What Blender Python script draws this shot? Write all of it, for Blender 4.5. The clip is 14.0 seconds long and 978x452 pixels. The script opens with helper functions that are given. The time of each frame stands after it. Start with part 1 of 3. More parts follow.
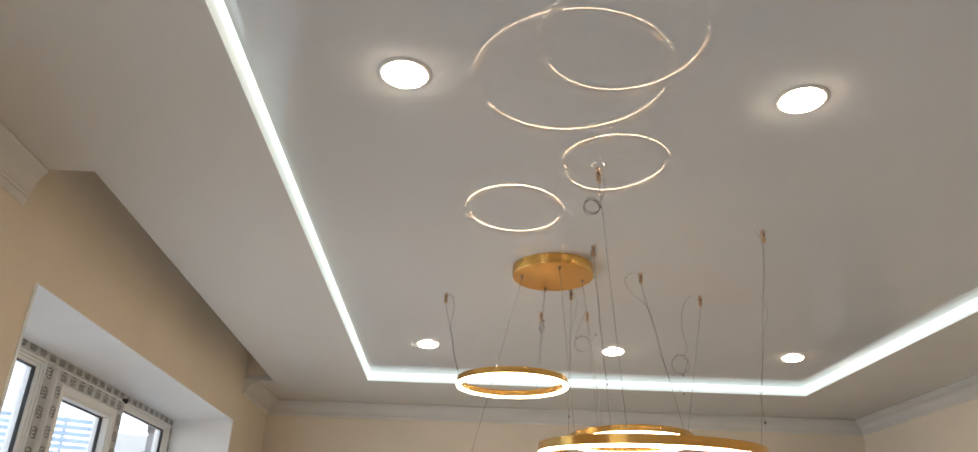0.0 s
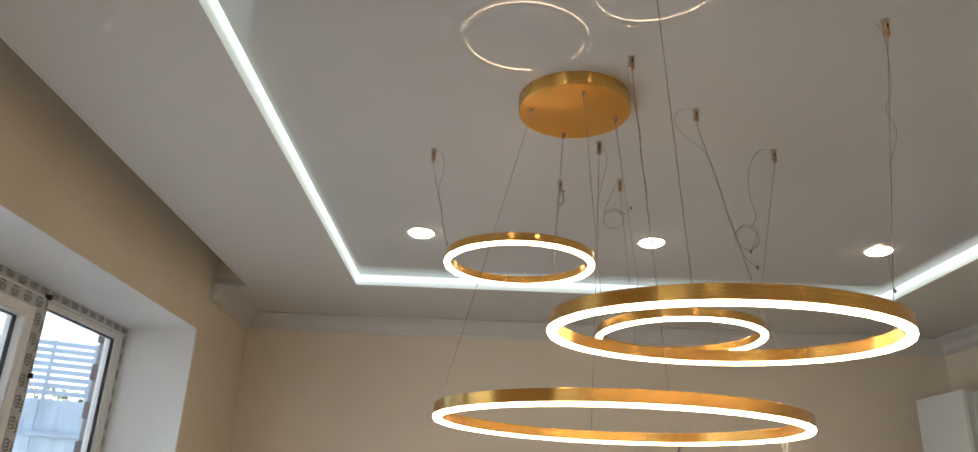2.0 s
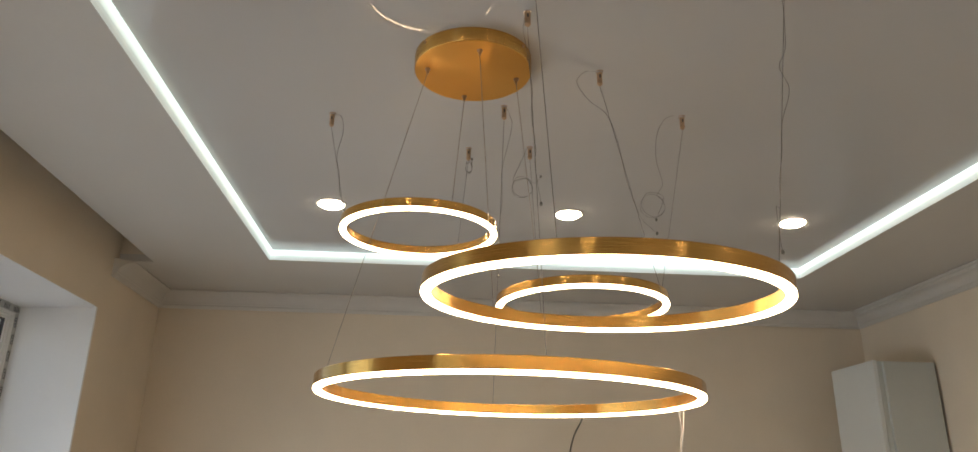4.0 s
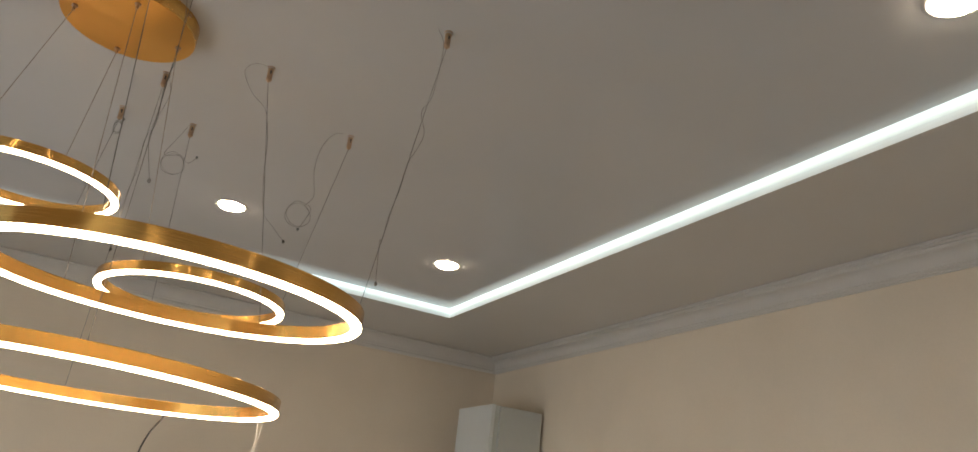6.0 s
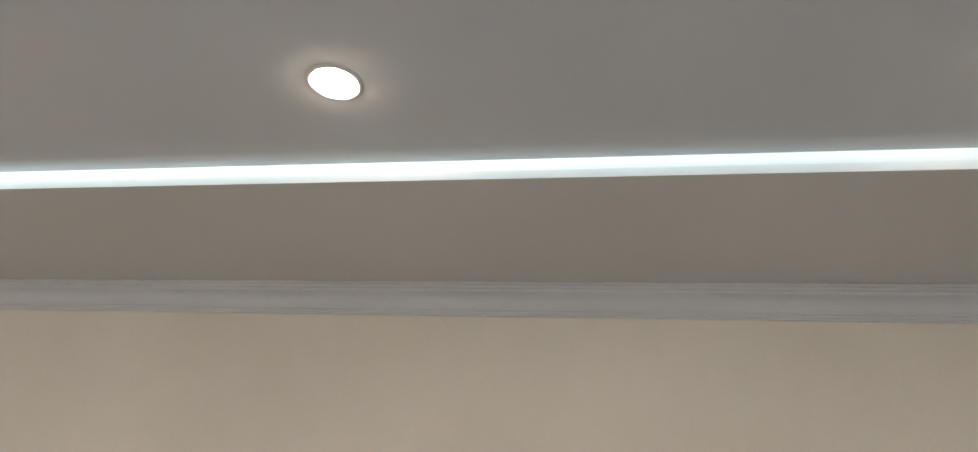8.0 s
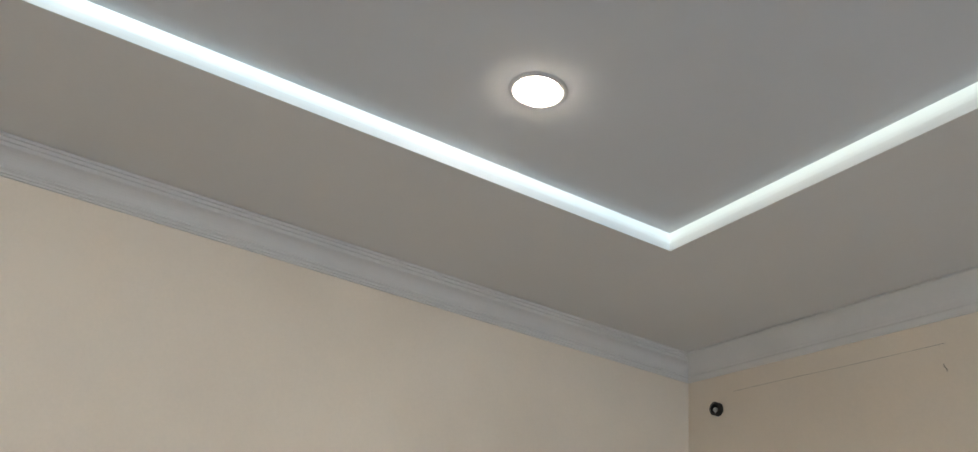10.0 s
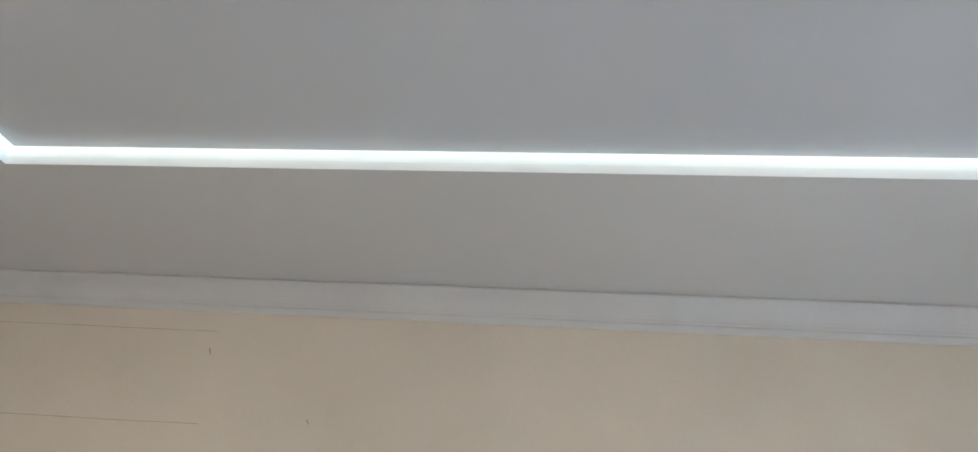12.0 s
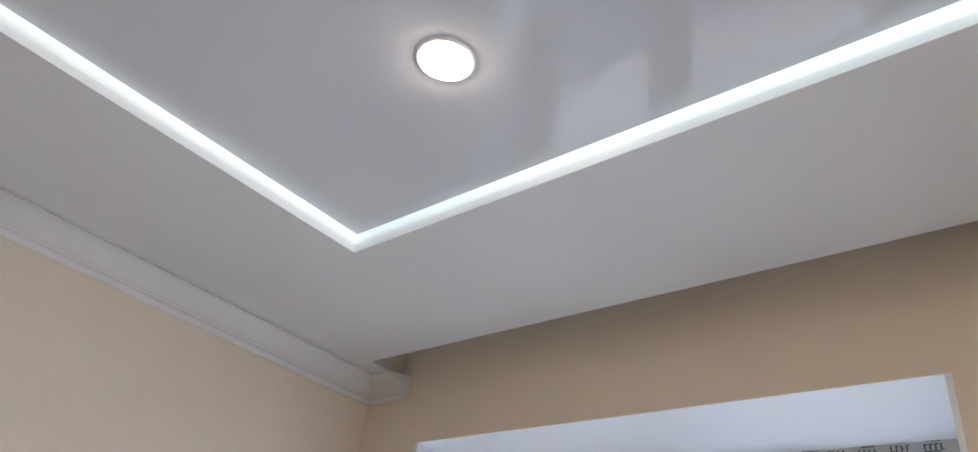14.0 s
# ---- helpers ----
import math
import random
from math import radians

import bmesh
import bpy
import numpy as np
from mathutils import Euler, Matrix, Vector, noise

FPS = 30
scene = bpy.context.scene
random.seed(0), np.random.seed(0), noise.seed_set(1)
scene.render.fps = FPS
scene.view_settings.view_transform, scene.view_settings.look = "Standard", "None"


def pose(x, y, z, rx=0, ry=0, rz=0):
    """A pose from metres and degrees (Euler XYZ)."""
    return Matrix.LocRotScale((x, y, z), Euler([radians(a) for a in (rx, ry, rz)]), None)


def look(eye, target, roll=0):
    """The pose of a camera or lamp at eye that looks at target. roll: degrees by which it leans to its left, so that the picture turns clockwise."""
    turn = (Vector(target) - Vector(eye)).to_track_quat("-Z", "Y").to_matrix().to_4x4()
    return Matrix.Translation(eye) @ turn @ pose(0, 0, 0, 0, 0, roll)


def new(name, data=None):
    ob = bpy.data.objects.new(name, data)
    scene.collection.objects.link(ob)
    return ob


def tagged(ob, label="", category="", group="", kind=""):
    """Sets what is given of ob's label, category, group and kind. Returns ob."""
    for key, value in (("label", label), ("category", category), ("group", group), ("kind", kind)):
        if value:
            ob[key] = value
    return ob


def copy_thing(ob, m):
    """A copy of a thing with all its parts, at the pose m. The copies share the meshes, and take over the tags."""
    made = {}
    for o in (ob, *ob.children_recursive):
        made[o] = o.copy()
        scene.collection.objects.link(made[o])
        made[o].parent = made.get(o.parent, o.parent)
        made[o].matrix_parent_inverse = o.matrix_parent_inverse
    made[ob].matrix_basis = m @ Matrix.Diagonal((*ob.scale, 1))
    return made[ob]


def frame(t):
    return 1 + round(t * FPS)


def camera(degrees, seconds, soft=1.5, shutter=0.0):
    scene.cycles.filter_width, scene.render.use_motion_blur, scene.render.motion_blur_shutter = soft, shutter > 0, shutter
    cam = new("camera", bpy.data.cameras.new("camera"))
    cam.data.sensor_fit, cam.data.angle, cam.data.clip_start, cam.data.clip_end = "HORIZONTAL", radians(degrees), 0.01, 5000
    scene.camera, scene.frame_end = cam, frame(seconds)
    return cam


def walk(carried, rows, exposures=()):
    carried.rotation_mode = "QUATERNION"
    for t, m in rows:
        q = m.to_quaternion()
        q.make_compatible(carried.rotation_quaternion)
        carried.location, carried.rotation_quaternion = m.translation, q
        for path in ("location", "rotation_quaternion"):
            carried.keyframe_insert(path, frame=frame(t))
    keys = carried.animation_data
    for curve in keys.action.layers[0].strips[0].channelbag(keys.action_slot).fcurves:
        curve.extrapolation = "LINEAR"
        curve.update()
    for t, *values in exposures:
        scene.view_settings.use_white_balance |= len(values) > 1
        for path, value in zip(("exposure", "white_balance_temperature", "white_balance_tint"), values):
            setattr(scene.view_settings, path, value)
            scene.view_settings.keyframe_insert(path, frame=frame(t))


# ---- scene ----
cam = camera(66.1, 14.0)
PATH = [
    (0, (-0.019, -1.925, 1.805), (0.046, -0.11, 2.643), 1.6),
    (0.5, (0.009, -1.79, 1.797), (0.087, 0.041, 2.599), 0.5),
    (1, (0.094, -1.612, 1.81), (0.059, 0.222, 2.608), 1.9),
    (1.5, (0.117, -1.417, 1.806), (0.071, 0.446, 2.533), 3.0),
    (2, (0.086, -1.227, 1.806), (0.082, 0.646, 2.506), 2.3),
    (2.2, (0.092, -1.173, 1.815), (0.102, 0.712, 2.483), 1.8),
    (4.3, (0.242, -1.145, 1.799), (0.444, 0.732, 2.458), 0.6),
    (4.5, (0.271, -1.143, 1.802), (0.554, 0.722, 2.467), 1.1),
    (5, (0.306, -1.146, 1.804), (0.81, 0.664, 2.49), 2.4),
    (5.5, (0.335, -1.164, 1.811), (1.018, 0.572, 2.531), 4.4),
    (6, (0.373, -1.195, 1.813), (1.208, 0.466, 2.55), 6.7),
    (6.5, (0.396, -1.185, 1.827), (1.526, 0.257, 2.63), 7.3),
    (7, (0.436, -1.19, 1.844), (1.838, -0.061, 2.715), 7.8),
    (7.5, (0.419, -1.182, 1.846), (2.04, -0.428, 2.743), 7.0),
    (9.8, (0.5, -1.261, 1.855), (2.143, -1.944, 2.767), 5.5),
    (10, (0.485, -1.289, 1.852), (2.092, -2.071, 2.749), 7.5),
    (10.5, (0.507, -1.317, 1.86), (1.877, -2.457, 2.769), 9.5),
    (11, (0.578, -1.282, 1.908), (1.606, -2.718, 2.847), 7.6),
    (11.5, (0.541, -1.223, 1.867), (1.2, -2.858, 2.811), 6.5),
    (12, (0.465, -1.161, 1.831), (0.744, -2.88, 2.815), 6.1),
    (12.5, (0.415, -1.137, 1.844), (0.362, -2.898, 2.791), 6.9),
    (13, (0.405, -1.079, 1.82), (-0.007, -2.806, 2.74), 8.2),
    (13.5, (0.419, -1.068, 1.809), (-0.406, -2.603, 2.791), 8.0),
    (14, (0.42, -1.101, 1.812), (-0.787, -2.281, 2.884), 8.7),
]
EXPOSURES = [(0, 2.15, 7800, 14), (1, 1.89, 7800, 14), (2.2, 1.68, 7850, 13), (5, 1.53, 8250, 14), (7.5, 1.85, 7300, 13), (9.8, 2.18, 6850, 11), (11, 2.31, 6700, 10), (13, 2.47, 6650, 15), (14, 2.33, 6750, 18)]
walk(cam, [(t, look(eye, target, roll)) for t, eye, target, roll in PATH], EXPOSURES)

# ---- world and large lights ----
world = bpy.data.worlds.new("world")
scene.world = world
world.use_nodes = True
sky = world.node_tree.nodes.new("ShaderNodeTexSky")
sky.sky_type, sky.sun_disc = "NISHITA", False
sky.sun_elevation, sky.sun_rotation = radians(55.7), radians(36.9)
background = world.node_tree.nodes["Background"]
background.inputs["Strength"].default_value = 0.15
world.node_tree.links.new(sky.outputs["Color"], background.inputs["Color"])

sun = new("sun", bpy.data.lights.new("sun", "SUN"))
sun.data.energy, sun.data.angle, sun.data.color = 3.6, radians(0.5), (1.0, 0.95, 0.88)
sun.matrix_world = look((4.5, 6.0, 11.0), (0, 0, 0))

# strengths of the lit things
RING_GLOW, STRIP_GLOW, SPOT_GLOW = 6.3, 0.156, 17.0
WINDOW_GLOW = 3.0

# ---- plan ----
Z_IN, Z_OUT = 2.697, 2.657            # raised middle ceiling, lower border
TW, TE, TS, TN = -0.466, 1.742, -2.388, 1.811   # edge of the raised part
WX, EX, SY, NY = -1.085, 2.335, -2.99, 2.42     # wall faces
SLOT_X = -0.948                      # room-side edge of the curtain slots
SLOT_X_MID = -0.912                  # the same edge at the slots' inner ends
SLOT_TOP = 2.83
SLOT_N, SLOT_S = (-0.295, 1.90), (-2.85, -1.12)       # the two slots from south to north
WIN_TOP, WIN_SILL = 2.437, 0.55
WIN_N = (-0.105, 1.785)
WIN_S = (-2.735, -1.338)
FRAME_X = -1.36                      # room face of the window frames
OUT_X = -1.432                        # outer wall face
CROWN_P, CROWN_H = 0.066, 0.076


# ---- materials ----
def material(name, color, rough=0.5, metal=0.0, spread=0.05, scale=6.0, fine=90.0, bump=0.02, coat=0.0, tint=None, bump_scale=None):
    m = bpy.data.materials.new(name)
    m.use_nodes = True
    nt = m.node_tree
    b = nt.nodes["Principled BSDF"]
    tc = nt.nodes.new("ShaderNodeTexCoord")
    big = nt.nodes.new("ShaderNodeTexNoise")
    big.inputs["Scale"].default_value, big.inputs["Detail"].default_value = scale, 5
    small = nt.nodes.new("ShaderNodeTexNoise")
    small.inputs["Scale"].default_value, small.inputs["Detail"].default_value = fine, 3
    nt.links.new(tc.outputs["Object"], big.inputs["Vector"])
    nt.links.new(tc.outputs["Object"], small.inputs["Vector"])
    mix = nt.nodes.new("ShaderNodeMix")
    mix.data_type, mix.blend_type = "RGBA", "MIX"
    c2 = tint or tuple(max(0, c * (1 - 4 * spread)) for c in color)
    mix.inputs["A"].default_value = (*[min(1, c * (1 + spread)) for c in color], 1)
    mix.inputs["B"].default_value = (*c2, 1)
    ramp = nt.nodes.new("ShaderNodeMapRange")
    ramp.inputs["From Min"].default_value, ramp.inputs["From Max"].default_value = 0.3, 0.8
    add = nt.nodes.new("ShaderNodeMath")
    add.operation = "MULTIPLY_ADD"
    nt.links.new(small.outputs["Fac"], add.inputs[0])
    add.inputs[1].default_value = 0.3
    nt.links.new(big.outputs["Fac"], add.inputs[2])
    sub = nt.nodes.new("ShaderNodeMath")
    sub.operation = "SUBTRACT"
    nt.links.new(add.outputs[0], sub.inputs[0])
    sub.inputs[1].default_value = 0.15
    nt.links.new(sub.outputs[0], ramp.inputs["Value"])
    nt.links.new(ramp.outputs[0], mix.inputs["Factor"])
    nt.links.new(mix.outputs["Result"], b.inputs["Base Color"])
    b.inputs["Roughness"].default_value = rough
    b.inputs["Metallic"].default_value = metal
    b.inputs["Coat Weight"].default_value = coat
    if bump:
        bp = nt.nodes.new("ShaderNodeBump")
        bp.inputs["Strength"].default_value, bp.inputs["Distance"].default_value = min(1, bump * 5), 0.004
        nt.links.new(add.outputs[0], bp.inputs["Height"])
        nt.links.new(bp.outputs["Normal"], b.inputs["Normal"])
    return m


def emitter(name, color, strength, base=(0.8, 0.8, 0.8)):
    m = bpy.data.materials.new(name)
    m.use_nodes = True
    b = m.node_tree.nodes["Principled BSDF"]
    b.inputs["Base Color"].default_value = (*base, 1)
    b.inputs["Emission Color"].default_value = (*color, 1)
    b.inputs["Emission Strength"].default_value = strength
    b.inputs["Roughness"].default_value = 0.4
    return m


def brushed(name, color, rough, axis="Z", turned=False):
    """Brushed metal whose grain runs round the object's own axis; turned: rings on a flat face."""
    m = bpy.data.materials.new(name)
    m.use_nodes = True
    nt = m.node_tree
    b = nt.nodes["Principled BSDF"]
    b.inputs["Metallic"].default_value = 1.0
    b.inputs["Anisotropic"].default_value = 0.85
    b.inputs["Anisotropic Rotation"].default_value = 0.25
    tan = nt.nodes.new("ShaderNodeTangent")
    tan.direction_type, tan.axis = "RADIAL", axis
    nt.links.new(tan.outputs[0], b.inputs["Tangent"])
    tc = nt.nodes.new("ShaderNodeTexCoord")
    mp = nt.nodes.new("ShaderNodeMapping")
    mp.inputs["Scale"].default_value = (14, 14, 2500)
    n = nt.nodes.new("ShaderNodeTexNoise")
    n.inputs["Scale"].default_value, n.inputs["Detail"].default_value = 1.0, 4
    if turned:
        mp.inputs["Scale"].default_value = (1, 1, 0)
        rad = nt.nodes.new("ShaderNodeVectorMath")
        rad.operation = "LENGTH"
        nt.links.new(mp.outputs[0], rad.inputs[0])
        n.noise_dimensions = "1D"
        n.inputs["Scale"].default_value = 1300.0
        nt.links.new(rad.outputs["Value"], n.inputs["W"])
    else:
        nt.links.new(mp.outputs[0], n.inputs["Vector"])
    nt.links.new(tc.outputs["Object"], mp.inputs[0])
    mr = nt.nodes.new("ShaderNodeMapRange")
    mr.inputs["To Min"].default_value, mr.inputs["To Max"].default_value = rough - 0.03, rough + 0.04
    nt.links.new(n.outputs["Fac"], mr.inputs["Value"])
    nt.links.new(mr.outputs[0], b.inputs["Roughness"])
    mix = nt.nodes.new("ShaderNodeMix")
    mix.data_type = "RGBA"
    mix.inputs["A"].default_value = (*[c * 0.97 for c in color], 1)
    mix.inputs["B"].default_value = (*[min(1, c * 1.03) for c in color], 1)
    nt.links.new(n.outputs["Fac"], mix.inputs["Factor"])
    nt.links.new(mix.outputs["Result"], b.inputs["Base Color"])
    return m


M_WALL = material("beige wall paint", (0.695, 0.60, 0.488), 0.75, spread=0.025, scale=2.2, fine=160, bump=0.03)
M_BORDER = material("matt white ceiling", (0.55, 0.525, 0.495), 0.6, spread=0.015, scale=1.5, fine=120, bump=0.01)
M_GLOSS = material("gloss stretch ceiling", (0.505, 0.505, 0.508), 0.004, spread=0.012, scale=1.2, fine=3, bump=0.0)
M_GLOSS.node_tree.nodes["Principled BSDF"].inputs["Specular IOR Level"].default_value = 0.40
M_CROWN = material("white crown paint", (0.575, 0.55, 0.52), 0.55, spread=0.015, scale=5, fine=80, bump=0.002)
M_FLOOR = material("grey screed floor", (0.50, 0.46, 0.41), 0.7, spread=0.06, scale=3, fine=60, bump=0.05)
M_REVEAL = material("white reveal paint", (0.79, 0.81, 0.83), 0.5, spread=0.01, scale=3, fine=100, bump=0.01)
M_PVC = material("white plastic frame", (0.78, 0.78, 0.77), 0.3, spread=0.01, scale=4, fine=60, bump=0.0)
M_FILM = material("grey protective film", (0.52, 0.53, 0.525), 0.35, spread=0.06, scale=9, fine=70, bump=0.03)
M_PRINT = material("grey film print", (0.11, 0.11, 0.12), 0.5, spread=0.1, bump=0)
M_GASKET = material("black rubber gasket", (0.02, 0.02, 0.022), 0.5, spread=0.1, bump=0)
M_BRASS = brushed("brushed brass", (0.68, 0.38, 0.115), 0.26)
M_BRASS_FACE = brushed("turned brass face", (0.67, 0.355, 0.095), 0.30, turned=True)
M_BRASS_SMALL = material("satin brass fitting", (0.50, 0.34, 0.23), 0.3, 1.0, spread=0.08, scale=60, fine=300, bump=0.0)
M_STEEL = material("steel wire", (0.20, 0.19, 0.18), 0.4, 0.8, spread=0.1, scale=50, bump=0)
M_CORD = material("clear power cord", (0.38, 0.33, 0.28), 0.2, 0.0, spread=0.1, scale=50, bump=0)
M_TRIM = material("satin lamp trim", (0.50, 0.49, 0.47), 0.4, 0.1, spread=0.02, bump=0)
M_CHROME = material("polished chrome", (0.85, 0.85, 0.86), 0.08, 1.0, spread=0.02, bump=0)
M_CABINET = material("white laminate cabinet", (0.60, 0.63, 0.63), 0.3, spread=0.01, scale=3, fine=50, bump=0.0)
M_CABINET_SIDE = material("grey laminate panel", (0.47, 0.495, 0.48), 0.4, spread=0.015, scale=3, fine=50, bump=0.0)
M_DARK = material("black corrugated conduit", (0.015, 0.015, 0.016), 0.5, spread=0.2, bump=0)
M_CRACK = material("dark hairline crack", (0.30, 0.26, 0.21), 0.8, spread=0.1, bump=0)
M_RING_LIGHT = emitter("warm ring diffuser", (1.0, 0.82, 0.60), RING_GLOW)


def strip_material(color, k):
    """One band of the strip's diffuser, with a north-to-south falloff painted into its emission."""
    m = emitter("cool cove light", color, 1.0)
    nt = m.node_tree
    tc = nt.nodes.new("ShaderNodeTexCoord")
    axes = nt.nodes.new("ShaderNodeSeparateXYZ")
    # hand-set falloff, in place of brightness that changes with the view
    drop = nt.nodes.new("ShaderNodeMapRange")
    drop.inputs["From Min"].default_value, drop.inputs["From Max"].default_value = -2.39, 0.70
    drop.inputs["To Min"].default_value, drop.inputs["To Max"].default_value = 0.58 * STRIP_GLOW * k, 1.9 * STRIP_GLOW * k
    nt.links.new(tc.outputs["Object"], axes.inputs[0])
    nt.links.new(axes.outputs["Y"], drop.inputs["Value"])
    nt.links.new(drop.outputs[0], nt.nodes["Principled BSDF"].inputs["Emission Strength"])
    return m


# bands from the lower edge to the upper, where the diodes sit, the fade downwards painted into the emission; runs in
# the order south, east, north, west
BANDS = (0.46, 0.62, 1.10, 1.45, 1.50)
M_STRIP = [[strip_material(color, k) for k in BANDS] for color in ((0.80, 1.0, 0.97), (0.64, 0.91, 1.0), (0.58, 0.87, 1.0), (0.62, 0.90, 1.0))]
M_SPOT = emitter("lamp diffuser", (1.0, 0.92, 0.80), SPOT_GLOW)
M_FENCE = material("blue-grey metal fence", (0.42, 0.58, 0.72), 0.45, 0.1, spread=0.05, scale=3, fine=60)
M_SLAT = material("grey louvre slat", (0.36, 0.50, 0.64), 0.5, 0.1, spread=0.05, scale=3, fine=60)
M_BRICK = material("brown brick", (0.17, 0.135, 0.14), 0.85, spread=0.09, scale=12, fine=120, bump=0.1)
M_MORTAR = material("grey mortar", (0.30, 0.30, 0.31), 0.9, spread=0.05, scale=10, fine=150, bump=0.05)
M_ROOF = material("grey corrugated roof", (0.40, 0.41, 0.42), 0.6, spread=0.05, scale=5, fine=60)
M_FACADE = material("pale house facade", (0.66, 0.66, 0.64), 0.8, spread=0.03, scale=2, fine=60)
M_GROUND = material("pale dry concrete yard", (0.40, 0.42, 0.44), 0.95, spread=0.09, scale=1.5, fine=20, bump=0.1)
M_LEAF = material("green hedge leaf", (0.09, 0.13, 0.04), 0.6, spread=0.1, scale=9, bump=0)


def glass_material():
    m = bpy.data.materials.new("window glass")
    m.use_nodes = True
    b = m.node_tree.nodes["Principled BSDF"]
    b.inputs["Base Color"].default_value = (0.93, 0.96, 0.98, 1)
    b.inputs["Transmission Weight"].default_value = 1.0
    b.inputs["Roughness"].default_value = 0.0
    b.inputs["IOR"].default_value = 1.45
    return m


M_GLASS = glass_material()


# ---- mesh helpers ----
def mesh_of(bm, name, mat, smooth=False):
    me = bpy.data.meshes.new(name)
    bmesh.ops.recalc_face_normals(bm, faces=bm.faces)
    bm.to_mesh(me)
    bm.free()
    me.materials.append(mat)
    if smooth:
        for p in me.polygons:
            p.use_smooth = True
        me.set_sharp_from_angle(angle=radians(40))
    return me


def part(name, bm, mat, parent=None, label="", smooth=False):
    ob = new(name, mesh_of(bm, name, mat, smooth))
    if parent is not None:
        ob.parent = parent
    return tagged(ob, label)


def empty(name, at, label, category, group="", kind=""):
    ob = new(name)
    ob.empty_display_size = 0.05
    ob.location = at
    return tagged(ob, label, category, group, kind)


def box(bm, lo, hi, bevel=0.0):
    (x0, y0, z0), (x1, y1, z1) = lo, hi
    r = bmesh.ops.create_cube(bm, size=1.0)
    bmesh.ops.scale(bm, vec=(x1 - x0, y1 - y0, z1 - z0), verts=r["verts"])
    bmesh.ops.translate(bm, vec=((x0 + x1) / 2, (y0 + y1) / 2, (z0 + z1) / 2), verts=r["verts"])
    if bevel:
        edges = list({e for v in r["verts"] for e in v.link_edges})
        bmesh.ops.bevel(bm, geom=edges, offset=bevel, segments=2, affect="EDGES", profile=0.6)
    return bm


def boxed(lo, hi, bevel=0.0):
    return box(bmesh.new(), lo, hi, bevel)


def lathe(profile, steps, closed=False, at=(0, 0, 0)):
    """Turns (radius, height) points round the z axis; closed joins the last to the first."""
    bm = bmesh.new()
    rings = []
    for r, z in profile:
        if r < 1e-6:
            rings.append([bm.verts.new((at[0], at[1], at[2] + z))])
        else:
            rings.append([bm.verts.new((at[0] + r * math.cos(2 * math.pi * k / steps), at[1] + r * math.sin(2 * math.pi * k / steps), at[2] + z)) for k in range(steps)])
    pairs = list(zip(rings, rings[1:])) + ([(rings[-1], rings[0])] if closed else [])
    for a, b in pairs:
        for k in range(steps):
            j = (k + 1) % steps
            if len(a) == 1 and len(b) > 1:
                bm.faces.new((a[0], b[k], b[j]))
            elif len(b) == 1 and len(a) > 1:
                bm.faces.new((a[k], a[j], b[0]))
            elif len(a) > 1:
                bm.faces.new((a[k], a[j], b[j], b[k]))
    return bm


def tube(points, radius, sides=6, bm=None, closed=False):
    """A round bar along a line of points."""
    bm = bm or bmesh.new()
    pts = [Vector(p) for p in points]
    rows, up = [], None
    for i, p in enumerate(pts):
        a = pts[i - 1] if (i > 0 or closed) else p
        b = pts[(i + 1) % len(pts)] if (i < len(pts) - 1 or closed) else p
        d = (b - a).normalized()
        if up is None:
            up = d.orthogonal().normalized()
        up = (up - d * up.dot(d)).normalized()
        side = d.cross(up)
        rows.append([bm.verts.new(p + radius * (math.cos(2 * math.pi * k / sides) * up + math.sin(2 * math.pi * k / sides) * side)) for k in range(sides)])
    pairs = list(zip(rows, rows[1:])) + ([(rows[-1], rows[0])] if closed else [])
    for a, b in pairs:
        for k in range(sides):
            j = (k + 1) % sides
            bm.faces.new((a[k], a[j], b[j], b[k]))
    if not closed:
        bm.faces.new(rows[0][::-1])
        bm.faces.new(rows[-1])
    return bm


def swept(profile, start, end, side, mitre=(0, 0)):
    """Extrudes a profile of (out, down) points from start to end; out goes along side, down along -z."""
    bm = bmesh.new()
    s, e, n = Vector(start), Vector(end), Vector(side)
    along = (e - s).normalized()
    ra = [bm.verts.new(s + n * o + along * (o * mitre[0]) - Vector((0, 0, d))) for o, d in profile]
    rb = [bm.verts.new(e + n * o - along * (o * mitre[1]) - Vector((0, 0, d))) for o, d in profile]
    k = len(profile)
    for i in range(k):
        j = (i + 1) % k
        bm.faces.new((ra[i], ra[j], rb[j], rb[i]))
    bm.faces.new(ra[::-1])
    bm.faces.new(rb)
    return bm


def spline(points, n=10):
    """A smooth line through the points."""
    pts = [Vector(p) for p in points]
    pts = [2 * pts[0] - pts[1]] + pts + [2 * pts[-1] - pts[-2]]
    out = []
    for a, b, c, d in zip(pts, pts[1:], pts[2:], pts[3:]):
        for k in range(n):
            t = k / n
            out.append(0.5 * ((2 * b) + (c - a) * t + (2 * a - 5 * b + 4 * c - d) * t * t + (3 * b - a - 3 * c + d) * t ** 3))
    return out + [pts[-2]]


def structure(name, bm, mat, label, smooth=False):
    return tagged(part(name, bm, mat, None, "", smooth), label, name.split("_")[0], kind="structure")


